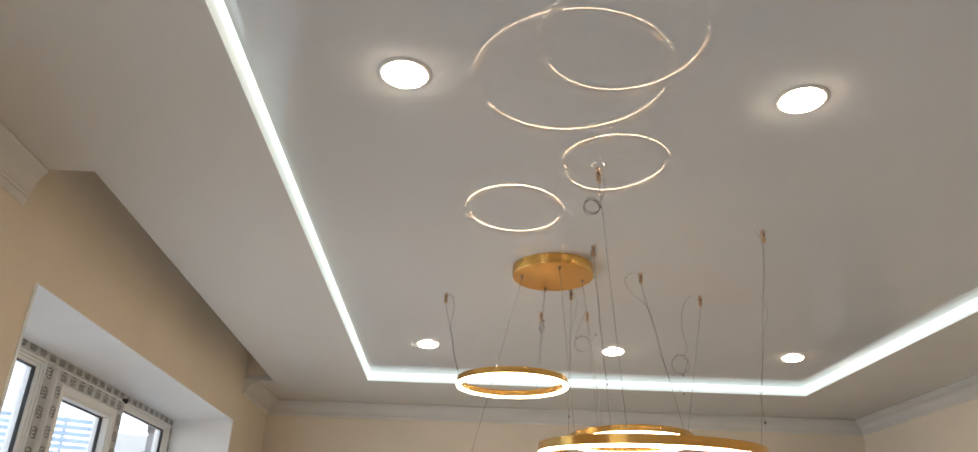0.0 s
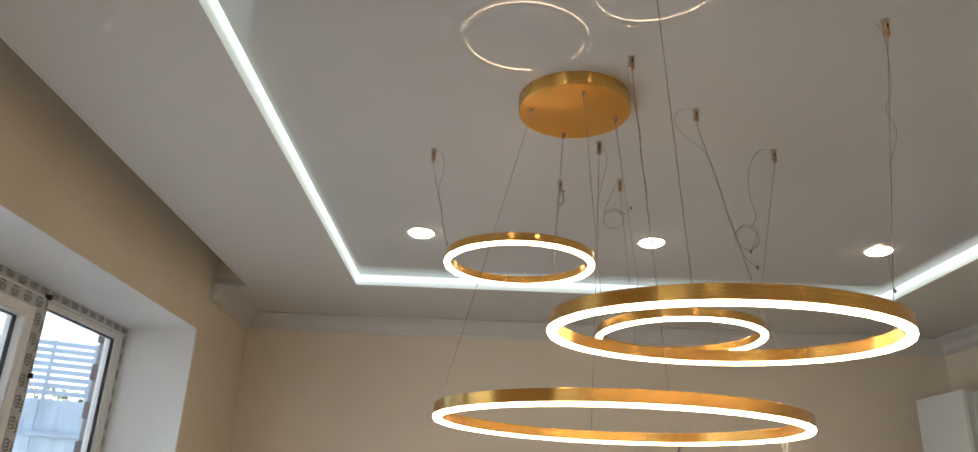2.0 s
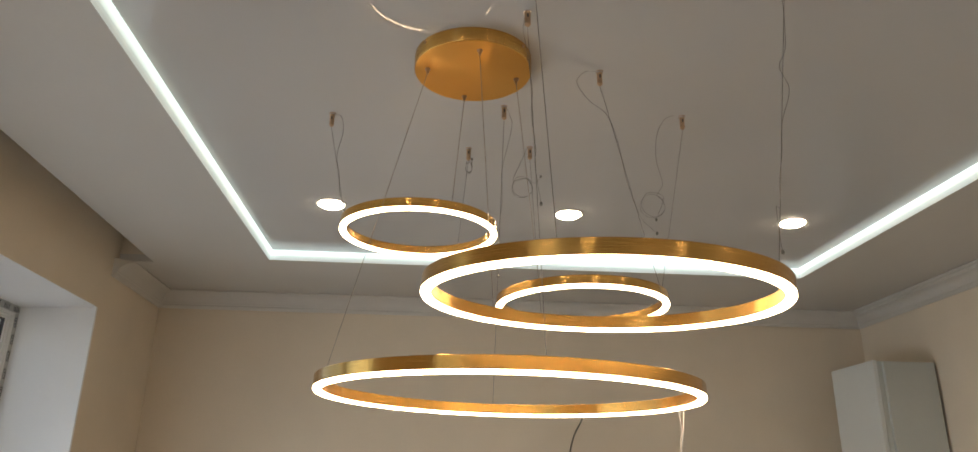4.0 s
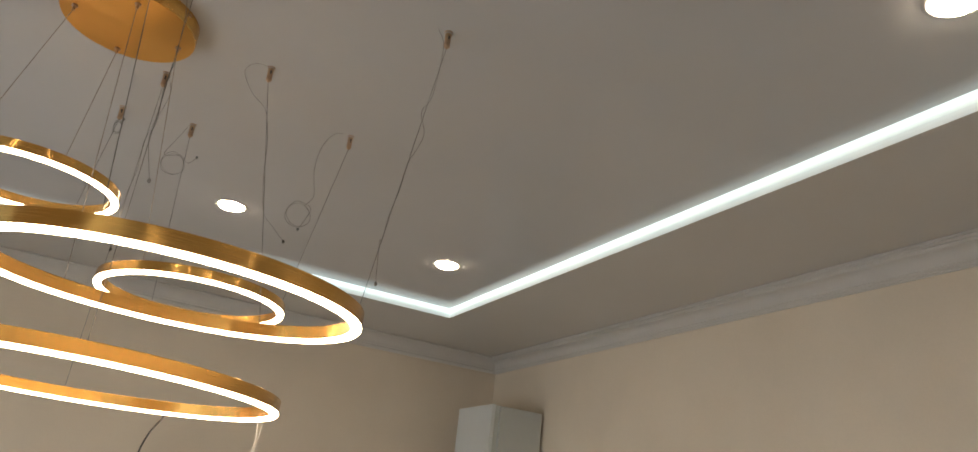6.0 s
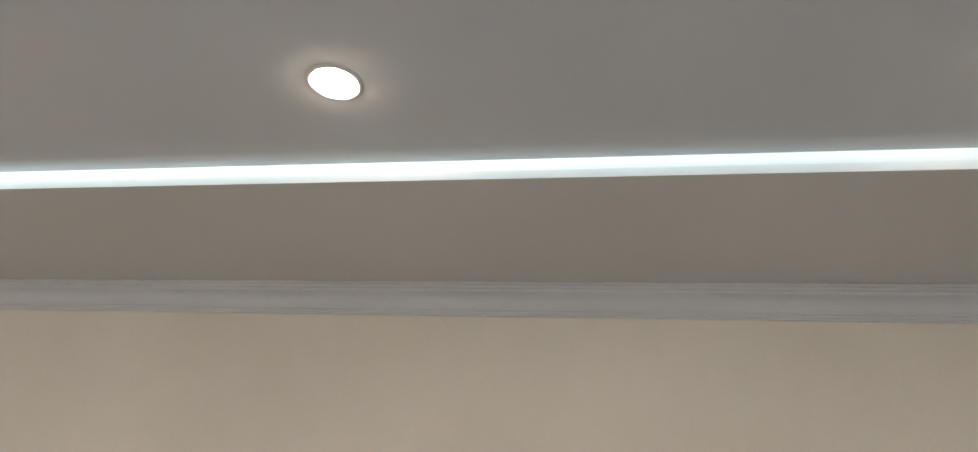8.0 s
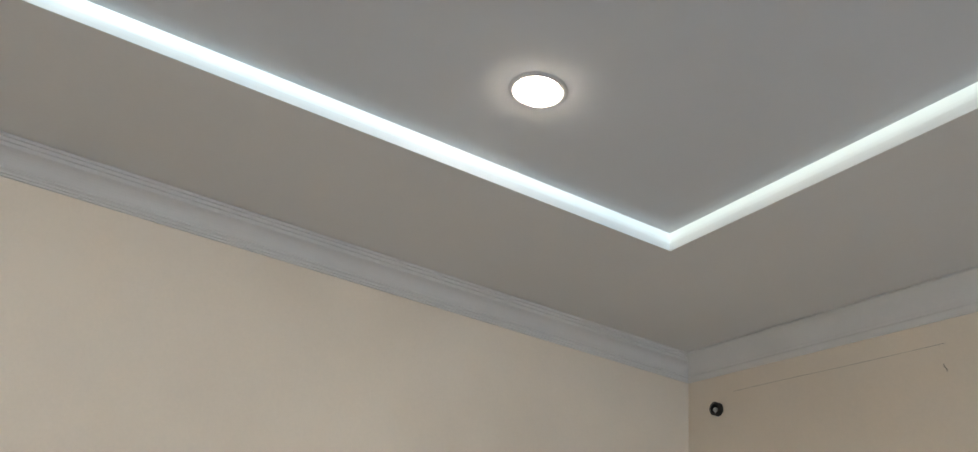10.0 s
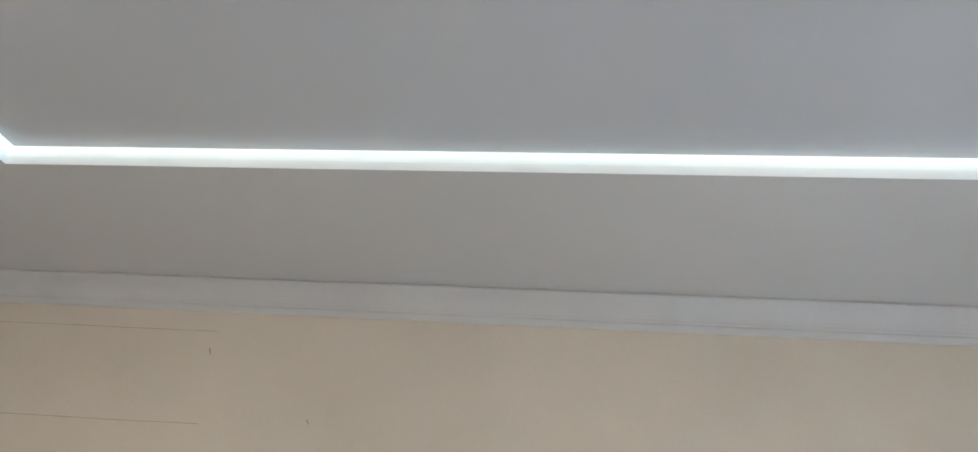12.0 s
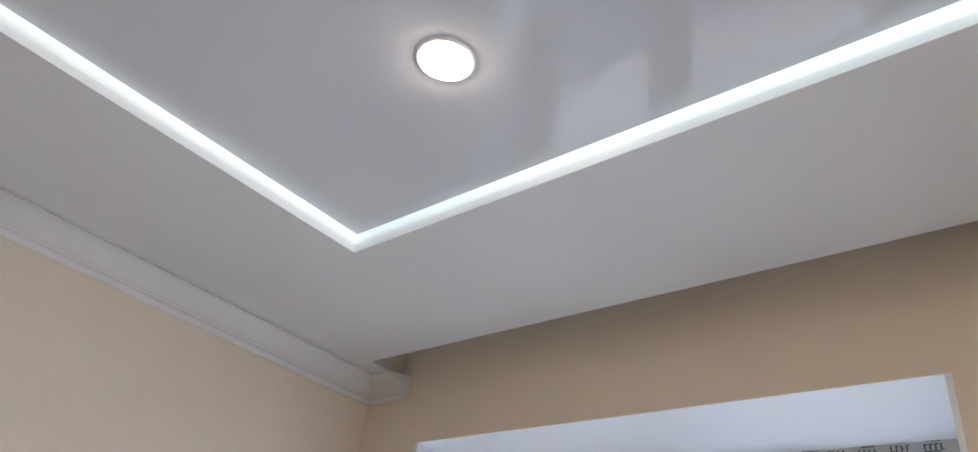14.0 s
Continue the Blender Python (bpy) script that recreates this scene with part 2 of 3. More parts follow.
# ---- the room ----
T = 0.15
structure("floor", boxed((OUT_X, SY - T, -0.1), (EX + T, NY + T, 0.0)), M_FLOOR, "grey cement screed floor of an unfinished room")
structure("wall_east", boxed((EX, SY - T, 0.0), (EX + T, NY + T, 3.0)), M_WALL, "plain beige painted wall behind the wall cabinet")
structure("wall_south", boxed((OUT_X, SY - T, 0.0), (EX, SY, 3.0)), M_WALL, "plain beige painted wall with two cable holes")
structure("wall_north", boxed((OUT_X, NY, 0.0), (EX, NY + T, 3.0)), M_WALL, "plain beige painted wall under white crown moulding")


def window_wall():
    bm = bmesh.new()
    ys = [SY, WIN_S[0], WIN_S[1], WIN_N[0], WIN_N[1], NY]
    for i in (0, 2, 4):
        box(bm, (OUT_X, ys[i], 0), (WX, ys[i + 1], 3.0))
    for i in (1, 3):
        box(bm, (OUT_X, ys[i], 0), (WX, ys[i + 1], WIN_SILL))
        box(bm, (OUT_X, ys[i], WIN_TOP), (WX, ys[i + 1], 3.0))
    return bm


structure("wall_west", window_wall(), M_WALL, "beige painted window wall with two deep openings")

# border ceiling: four strips, the west one cut back by two curtain slots
B_T = 0.03


def slab(bm, pts, z0, z1):
    lo = [bm.verts.new((x, y, z0)) for x, y in pts]
    hi = [bm.verts.new((x, y, z1)) for x, y in pts]
    bm.faces.new(lo[::-1])
    bm.faces.new(hi)
    for i in range(len(pts)):
        j = (i + 1) % len(pts)
        bm.faces.new((lo[i], lo[j], hi[j], hi[i]))


def border():
    bm = bmesh.new()
    z0, z1 = Z_OUT, Z_OUT + B_T
    slab(bm, ((TE, SY), (EX, SY), (EX, NY), (TE, NY)), z0, z1)
    slab(bm, ((TW, TN), (TE, TN), (TE, NY), (TW, NY)), z0, z1)
    slab(bm, ((TW, SY), (TE, SY), (TE, TS), (TW, TS)), z0, z1)
    west = [(TW, SY), (TW, NY), (WX, NY), (WX, SLOT_N[1]), (SLOT_X, SLOT_N[1]), (SLOT_X_MID, SLOT_N[0]), (WX, SLOT_N[0]),
            (WX, SLOT_S[1]), (SLOT_X, SLOT_S[1]), (SLOT_X, SLOT_S[0]), (WX, SLOT_S[0]), (WX, SY)]
    slab(bm, west, z0, z1)
    return bm


structure("ceiling_border", border(), M_BORDER, "matt off-white lower ceiling border round the room")
PULL = (0.298, -0.346)                # a wire fixing that draws the stretched sheet upwards


def stretched_sheet():
    """The sheet is flat but for a shallow dimple round one fixing and a slight sag before the canopy."""
    def stops(lo, hi, c):
        near = [c + 0.005 * k for k in range(-44, 45)]
        far = [lo + (hi - lo) * k / 120 for k in range(121)]
        return sorted([v for v in far if abs(v - c) > 0.23] + near)

    xs, ys = stops(TW - 0.012, TE + 0.012, PULL[0]), stops(TS - 0.012, TN + 0.012, PULL[1])
    bm = bmesh.new()
    grid = []
    for y in ys:
        row = []
        for x in xs:
            r = math.hypot(x - PULL[0], y - PULL[1])
            sag = 0.0042 * math.exp(-((x - 0.20) ** 2 + (y - 0.09) ** 2) / 0.065)
            row.append(bm.verts.new((x, y, Z_IN + 0.0034 * math.exp(-math.hypot(r, 0.010) / 0.042) - sag)))
        grid.append(row)
    for p, q in zip(grid, grid[1:]):
        for k in range(len(xs) - 1):
            bm.faces.new((p[k], q[k], q[k + 1], p[k + 1]))
    box(bm, (TW - 0.012, TS - 0.012, Z_IN + 0.006), (TE + 0.012, TN + 0.012, Z_IN + 0.02))
    return bm


structure("ceiling_gloss", stretched_sheet(), M_GLOSS, "glossy white stretch ceiling in the raised middle", True)
structure("ceiling_slab", boxed((OUT_X, SY - T, 3.0), (EX + T, NY + T, 3.15)), M_BORDER, "plain slab above the hung ceiling")


def slot_sides():
    bm = bmesh.new()
    for (y0, y1), xs in ((SLOT_N, (SLOT_X_MID, SLOT_X)), (SLOT_S, (SLOT_X, SLOT_X))):
        z0 = Z_OUT + B_T
        slab(bm, ((xs[0], y0), (xs[1], y1), (xs[1] + 0.02, y1), (xs[0] + 0.02, y0)), z0, 3.0)
        slab(bm, ((WX, y0), (xs[0], y0), (xs[1], y1), (WX, y1)), SLOT_TOP, SLOT_TOP + 0.02)
    return bm


def slot_ends():
    bm = bmesh.new()
    for (y0, y1), xs in ((SLOT_N, (SLOT_X_MID, SLOT_X)), (SLOT_S, (SLOT_X, SLOT_X))):
        z0 = Z_OUT + B_T
        slab(bm, ((WX, y0 - 0.02), (xs[0], y0 - 0.02), (xs[0], y0), (WX, y0)), z0, 3.0)
        slab(bm, ((WX, y1), (xs[1], y1), (xs[1], y1 + 0.02), (WX, y1 + 0.02)), z0, 3.0)
    return bm


structure("ceiling_slot", slot_sides(), M_REVEAL, "white lining of the curtain slots by the window wall")
structure("wall_slot_end", slot_ends(), M_WALL, "beige painted ends of the curtain slots")


def cove_side(a, b, z0, z1, o0, o1):
    """One length of the lit ceiling step, mitred at the corners; o0 and o1 are how far it stands out below and above."""
    bm = bmesh.new()
    d = Vector((b[0] - a[0], b[1] - a[1], 0)).normalized()
    n = Vector((-d.y, d.x, 0))
    vs = []
    for z, o in ((z0, o0), (z1, o1), (z1, -0.004), (z0, -0.004)):
        vs.append([bm.verts.new((a[0] + (n.x + d.x) * o, a[1] + (n.y + d.y) * o, z)), bm.verts.new((b[0] + (n.x - d.x) * o, b[1] + (n.y - d.y) * o, z))])
    for p, q in zip(vs, vs[1:] + vs[:1]):
        bm.faces.new((p[0], p[1], q[1], q[0]))
    return bm


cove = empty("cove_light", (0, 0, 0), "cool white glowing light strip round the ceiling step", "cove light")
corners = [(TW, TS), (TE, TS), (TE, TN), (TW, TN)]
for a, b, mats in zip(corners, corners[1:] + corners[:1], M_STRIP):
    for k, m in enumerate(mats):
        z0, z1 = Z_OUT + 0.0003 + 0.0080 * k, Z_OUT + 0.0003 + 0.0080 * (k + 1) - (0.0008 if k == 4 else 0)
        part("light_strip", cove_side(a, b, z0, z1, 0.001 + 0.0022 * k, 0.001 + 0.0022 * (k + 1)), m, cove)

# crown moulding: stepped profile of (out, down)
CROWN = [(0, 0), (CROWN_P, 0), (CROWN_P, 0.007), (CROWN_P - 0.007, 0.0074), (CROWN_P - 0.007, 0.0150), (CROWN_P - 0.014, 0.0154), (CROWN_P - 0.015, 0.0225)]
for k in range(8):
    a = k / 7 * math.pi / 2
    CROWN.append((CROWN_P - 0.018 - 0.030 * math.sin(a), 0.0245 + 0.031 * (1 - math.cos(a))))
CROWN += [(0.0165, 0.0585), (0.0185, 0.0625), (0.0125, 0.0672), (0.0125, 0.0710), (0.0070, 0.0715), (0.0070, CROWN_H), (0, CROWN_H)]
ZT = Z_OUT - 0.001


# all but the east length is a plain cove with one bead at its foot
COVED = [(0, 0), (CROWN_P, 0), (CROWN_P, 0.005)]
for k in range(9):
    a = k / 8 * math.pi / 2
    COVED.append((CROWN_P - 0.004 - 0.046 * math.sin(a) ** 1.3, 0.007 + 0.048 * (1 - math.cos(a) ** 1.2)))
COVED += [(0.014, 0.058), (0.015, 0.064), (0.012, 0.070), (0.006, CROWN_H), (0, CROWN_H)]


def crown(name, start, end, side, label, mitre=(1, 1), profile=CROWN):
    structure(name, swept(profile, (*start, ZT), (*end, ZT), side, mitre), M_CROWN, label)


crown("trim_east", (EX, SY), (EX, NY), (-1, 0, 0), "white stepped crown moulding")
crown("trim_south", (WX, SY), (EX, SY), (0, 1, 0), "plain coved white crown moulding with uneven joints", profile=COVED)
crown("trim_north", (WX, NY), (EX, NY), (0, -1, 0), "plain coved white crown moulding", profile=COVED)
crown("trim_west", (WX, SLOT_S[1] - 0.04), (WX, SLOT_N[0] + 0.045), (1, 0, 0), "white crown moulding between the curtain slots", (0.7, 0.7), COVED)
crown("trim_west_south", (WX, SY), (WX, SLOT_S[0] + 0.045), (1, 0, 0), "short cut return of white crown moulding", (1, 0.7), COVED)
crown("trim_west_north", (WX, SLOT_N[1] - 0.045), (WX, NY), (1, 0, 0), "short cut return of white crown moulding", (0.7, 1), COVED)

# ---- windows ----
def reveal(name, y0, y1, drop):
    """Lining of an opening; its soffit falls by drop towards the frame."""
    bm = bmesh.new()
    ends = [[bm.verts.new((x, y, z)) for x, z in ((FRAME_X, WIN_TOP - drop), (WX + 0.002, WIN_TOP - 0.0015), (WX + 0.002, WIN_TOP - 0.0002), (FRAME_X, WIN_TOP - 0.0002))] for y in (y0, y1)]
    for i in range(4):
        bm.faces.new((ends[0][i], ends[0][(i + 1) % 4], ends[1][(i + 1) % 4], ends[1][i]))
    bm.faces.new(ends[0])
    bm.faces.new(ends[1][::-1])
    box(bm, (FRAME_X, y0 + 0.0002, WIN_SILL), (WX + 0.002, y0 + 0.012, WIN_TOP - 0.001))
    box(bm, (FRAME_X, y1 - 0.012, WIN_SILL), (WX + 0.002, y1 - 0.0002, WIN_TOP - 0.001))
    box(bm, (FRAME_X, y0, WIN_SILL), (WX + 0.03, y1, WIN_SILL + 0.03), 0.004)
    structure(name, bm, M_REVEAL, "smooth white window reveal and sill")


def ring_of(bm, x0, x1, a, b, z0, z1, w, bevel=0.003):
    for lo, hi in (((x0, a, z0), (x1, a + w, z1)), ((x0, b - w, z0), (x1, b, z1)), ((x0, a + w, z1 - w), (x1, b - w, z1)), ((x0, a + w, z0), (x1, b - w, z0 + w))):
        box(bm, lo, hi, bevel)
    return bm


def window(name, y0, y1, lights, label, top=0.004, dark_bit=None):
    """Plastic window. lights: (south edge, north edge, opens) of each part between the posts."""
    root = empty(name, (FRAME_X, (y0 + y1) / 2, WIN_SILL), label, "window", kind="structure")
    off = Vector(root.location)

    def put(nm, bm, mat, parent=root, lab=""):
        bmesh.ops.translate(bm, vec=-off, verts=bm.verts)
        return part(nm, bm, mat, parent, lab)

    zb, zt, x0, x1 = WIN_SILL + 0.03, WIN_TOP - top, FRAME_X - 0.07, FRAME_X
    F = 0.042
    rnd = random.Random(5)
    y0, y1 = y0 + 0.004, y1 - 0.004
    frame_bm = bmesh.new()
    box(frame_bm, (x0, y0, zt - F), (x1, y1, zt), 0.003)
    box(frame_bm, (x0, y0, zb), (x1, y1, zb + F), 0.003)
    posts = [(y0, lights[0][0])] + [(p[1], q[0]) for p, q in zip(lights, lights[1:])] + [(lights[-1][1], y1)]
    for a, b in posts:
        box(frame_bm, (x0, a, zb + F), (x1, b, zt - F), 0.003)
    put("window_frame", frame_bm, M_PVC)

    def film(a, b, z0, z1, x, parent):
        put("protective_film", boxed((x - 0.001, a, z0), (x + 0.0012, b, z1)), M_FILM, parent, "grey printed protective film")
        bm = bmesh.new()
        lengthwise = (b - a) > (z1 - z0)
        w = min(b - a, z1 - z0)
        n = int((max(b - a, z1 - z0) - 0.03) / 0.062)
        for i in range(n):
            c = (i + 0.5) / n
            at = a + c * (b - a) if lengthwise else z0 + c * (z1 - z0)
            mid = ((z0 + z1) if lengthwise else (a + b)) / 2 + rnd.uniform(-0.002, 0.002)
            strokes = []
            for k in range(4):                                  # a block of broad upright bars
                u = -0.018 + 0.0105 * k
                strokes += [(u, u + 0.0036, -0.20, 0.42), (u, u + 0.0078, rnd.choice((0.135, -0.20, -0.03)), 0.0)]
            strokes += [(-0.017, 0.016, -0.32, 0.0), (-0.012, 0.017, 0.36, 0.0)]   # thin lines of small print
            for u0, u1, v0, tall in strokes:
                v1 = v0 + (tall or 0.085)
                if lengthwise:
                    box(bm, (x + 0.0012, at + u0, mid + v0 * w), (x + 0.0018, at + u1, mid + v1 * w))
                else:
                    box(bm, (x + 0.0012, mid - v1 * w, at + u0), (x + 0.0018, mid - v0 * w, at + u1))
        tagged(put("film_print", bm, M_PRINT, parent, "dark print bars on the film"), kind="stuff")

    film(y0 + 0.003, y1 - 0.003, zt - F + 0.006, zt - 0.003, x1, root)
    for a, b in posts:
        film(a + 0.006, b - 0.006, zb + F, zt - F + 0.004, x1, root)
    for a, b, opens in lights:
        za, zz = zb + F, zt - F
        if opens:
            S, sx = 0.080, x1 + 0.014
        else:
            S, sx = 0.020, x1 - 0.006
        s = put("sash", ring_of(bmesh.new(), x0 + 0.008, sx, a + 0.002, b - 0.002, za + 0.002, zz - 0.002, S - 0.012), M_PVC)
        put("glazing_bead", ring_of(bmesh.new(), x0 + 0.02, sx - 0.008, a + S - 0.012, b - S + 0.012, za + S - 0.012, zz - S + 0.012, 0.012, 0.002), M_PVC, s)
        put("gasket", ring_of(bmesh.new(), x0 + 0.036, x0 + 0.050, a + S, b - S, za + S, zz - S, 0.003, 0), M_GASKET, s, "black rubber gasket")
        if opens:
            film(a + 0.006, b - 0.006, zz - 0.046, zz - 0.006, sx, s)
            film(a + 0.006, a + 0.044, za + 0.05, zz - 0.046, sx, s)
            film(b - 0.044, b - 0.006, za + 0.05, zz - 0.046, sx, s)
        pane = put("pane", boxed((x0 + 0.034, a + S, za + S), (x0 + 0.038, b - S, zz - S)), M_GLASS, s, "clear glass pane")
        pane.visible_shadow = False
    # two small dark pieces on the post, the upper like tape, the lower unknown
    if dark_bit:
        for dz, h, w in ((0.030, 0.018, 0.014), (0.285, 0.018, 0.010)):
            put("dark_bit", boxed((x1 - 0.002, dark_bit - w / 2, zt - dz - h), (x1 + 0.022, dark_bit + w / 2, zt - dz), 0.004), M_GASKET, root, "small dark piece on the window frame")
    return root


reveal("trim_reveal_north", *WIN_N, 0.012)
reveal("trim_reveal_south", *WIN_S, 0.030)
window("window_1", *WIN_N, ((-0.06, 0.555, False), (0.615, 1.165, True), (1.205, 1.745, False)), "white plastic three-part window with printed grey film", dark_bit=1.176)
window("window_2", *WIN_S, ((-2.69, -2.06, True), (-2.01, -1.38, False)), "white plastic two-part window with printed grey film", 0.024)

# the daylight of both windows, from the part of the openings above the sills
for (y0, y1), tall, gain in ((WIN_N, 1.05, 0.95), (WIN_S, 0.20, 1.05)):
    lamp = new("window_daylight", bpy.data.lights.new("window_daylight", "AREA"))
    lamp.data.shape, lamp.data.size, lamp.data.size_y = "RECTANGLE", y1 - y0 - 0.1, tall
    lamp.data.energy, lamp.data.color = WINDOW_GLOW * gain * (y1 - y0), (0.56, 0.77, 1.0)
    z = WIN_SILL + 0.05 + tall / 2
    lamp.matrix_world = look((FRAME_X + 0.03, (y0 + y1) / 2, z), (EX, (y0 + y1) / 2, z - 0.44))

# ---- recessed lamps ----
def downlight(at):
    root = empty("ceiling_light", at, "round white recessed ceiling lamp, switched on", "ceiling light", "recessed lamps in the gloss ceiling")
    part("trim_ring", lathe([(0.0425, 0.010), (0.0425, -0.0008), (0.0435, -0.0022), (0.0450, -0.0018), (0.0462, -0.0030), (0.0520, -0.0026), (0.0545, -0.0006), (0.0545, 0.004)], 48), M_TRIM, root, "", True)
    part("diffuser", lathe([(0.0420, 0.004), (0.0420, -0.0020), (0.0405, -0.0052), (0.0370, -0.0082), (0.030, -0.0106), (0.018, -0.0122), (0, -0.0128)], 40), M_SPOT, root, "glowing frosted lamp disc", True)
    for k in (1, -1):
        part("clip", boxed((k * 0.0325 - 0.0006, -0.006, -0.0112), (k * 0.0325 + 0.0006, 0.006, -0.0088)), M_STEEL, root)
    return root


LAMPS = [(-0.155, 1.247), (0.653, 1.255), (1.446, 1.250), (-0.150, -0.694), (0.656, -0.673), (1.457, -0.645), (1.460, -1.826), (-0.151, -1.816)]
first = downlight((*LAMPS[0], Z_IN))
for x, y in LAMPS[1:]:
    copy_thing(first, pose(x, y, Z_IN))
for x, y in LAMPS:
    lamp = new("ceiling_light_beam", bpy.data.lights.new("ceiling_light_beam", "AREA"))
    lamp.data.shape, lamp.data.size, lamp.data.energy, lamp.data.color = "DISK", 0.07, 0.16, (1.0, 0.93, 0.84)
    lamp.matrix_world = pose(x, y, Z_IN - 0.018)

# ---- chandelier ----
CAN = (0.268, 0.298)
pendant = empty("chandelier", (*CAN, Z_IN), "brushed brass chandelier of four glowing rings on steel wires", "chandelier")


def under(ob, parent):
    ob.parent = parent
    ob.matrix_parent_inverse = Matrix.Translation(-Vector(pendant.location)) if parent is pendant else Matrix()
    return ob


canopy = new("canopy", mesh_of(lathe([(0, 0), (0.128, 0), (0.128, -0.034), (0.1272, -0.0352)], 96), "canopy", M_BRASS, True))
tagged(canopy, "round brushed brass ceiling canopy").parent = pendant
part("cover_plate", lathe([(0, -0.034), (0.1271, -0.034), (0.1271, -0.0354), (0.1265, -0.036), (0, -0.036)], 96), M_BRASS_FACE, canopy, "flat turned brass cover plate", True)
CAN_HOLES = [(0.169, 0.290), (0.254, 0.403), (0.277, 0.205), (0.365, 0.313)]
for x, y in CAN_HOLES:
    n = part("cable_gland", lathe([(0, 0), (0.006, 0), (0.006, -0.003), (0.003, -0.005), (0.003, -0.012), (0, -0.012)], 14), M_BRASS_SMALL, canopy, "", True)
    n.location = (x - CAN[0], y - CAN[1], -0.036)

for a in (215, 322):
    bm = lathe([(0, 0.002), (0.004, 0.002), (0.004, 0), (0, 0)], 10)
    bmesh.ops.rotate(bm, cent=(0, 0, 0), matrix=Matrix.Rotation(radians(90), 3, "Y"), verts=bm.verts)
    screw = part("screw", bm, M_BRASS_SMALL, canopy)
    screw.matrix_local = Matrix.Rotation(radians(a), 4, "Z") @ Matrix.Translation((0.1275, 0, -0.012))

# rings: centre, height of the lower edge, outer radius, tilt to the east and the north, height of the band
RINGS = {
    "A": (0.160, 0.540, 2.364, 0.184, 0.000, 0.010, 0.024),
    "B": (0.453, -0.066, 2.065, 0.271, -0.021, 0.047, 0.025),
    "C": (0.535, 0.491, 2.186, 0.193, 0.003, -0.019, 0.023),
    "D": (0.349, 0.290, 1.960, 0.361, -0.014, 0.006, 0.025),
}
BAND = 0.014


def light_ring(cx, cy, z, r, tx, ty, h):
    inner = r - BAND
    profile = [(r, 0.0025), (r, h - 0.0006), (r - 0.0006, h), (inner + 0.0006, h), (inner, h - 0.0006), (inner, 0.0025)]
    ring = new("ring", mesh_of(lathe(profile, 160, True), "ring", M_BRASS, True))
    tagged(ring, "brushed brass ring with a glowing lower edge")
    ring.parent = pendant
    n = Vector((-tx, -ty, 1)).normalized()
    ring.matrix_local = Matrix.Translation(Vector((cx, cy, z)) - Vector(pendant.location)) @ Vector((0, 0, 1)).rotation_difference(n).to_matrix().to_4x4()
    part("diffuser", lathe([(r + 0.0002, 0.0035), (r + 0.0002, 0.0000), (r - 0.0016, -0.0022), (inner + 0.0016, -0.0022), (inner - 0.0002, 0.0000), (inner - 0.0002, 0.0035)], 160, True), M_RING_LIGHT, ring, "glowing warm white diffuser", True)
    return ring


for v in RINGS.values():
    light_ring(*v)


def on_ring(key, x, y):
    """The place on a ring's upper edge that lies towards (x, y)."""
    cx, cy, z, r, tx, ty, h = RINGS[key]
    d = Vector((x - cx, y - cy)).normalized() * (r - 0.005)
    return Vector((cx + d.x, cy + d.y, z + tx * d.x + ty * d.y + h))


WIRE = 0.00056


def cord(name, points, mat, radius=WIRE, parent=pendant, label=""):
    o = Vector(pendant.location)
    return part(name, tube([Vector(p) - o for p in points], radius, 5), mat, parent, label, True)


def blob(p, parent=pendant, r=0.0035):
    bm = bmesh.new()
    bmesh.ops.create_icosphere(bm, subdivisions=1, radius=r)
    bmesh.ops.scale(bm, vec=(1, 1, 1.4), verts=bm.verts)
    bmesh.ops.translate(bm, vec=Vector(p) - Vector(pendant.location), verts=bm.verts)
    return part("ferrule", bm, M_STEEL, parent, "small crimped wire end")


def gripper(x, y):
    up = 0.004 if (x, y) == PULL else 0.0
    at = (x - CAN[0], y - CAN[1], 0)
    g = part("wire_gripper", lathe([(0, up), (0.0086, up), (0.0086, -0.0012), (0.0080, -0.0022), (0.0064, -0.0024), (0.0064, -0.0050), (0.0060, -0.0056), (0.0060, -0.0290), (0.0066, -0.0296), (0.0066, -0.0325), (0.0050, -0.0340), (0.0022, -0.0375), (0, -0.0380)], 16, at=at), M_BRASS_SMALL, pendant, "small copper-coloured ceiling wire gripper", True)
    part("washer", lathe([(0.0066, -0.0024), (0.0082, -0.0026), (0.0082, -0.0048), (0.0066, -0.0050)], 16, True, at=at), M_CHROME, g, "pale metal washer", True)
    part("slot", boxed((at[0] - 0.0016, at[1] - 0.0066, -0.0190), (at[0] + 0.0016, at[1] - 0.0054, -0.0100), 0.0004), M_GASKET, g, "dark slot in the gripper's side")
    return g


for (x, y), key, (px, py) in (((0.169, 0.290), "D", (-0.005, 0.327)), ((0.254, 0.403), "A", (0.233, 0.376)), ((0.277, 0.205), "B", (0.308, 0.157)), ((0.365, 0.313), "C", (0.417, 0.345))):
    cord("power_cord", [(x, y, Z_IN - 0.046), on_ring(key, px, py)], M_CORD, 0.0007)

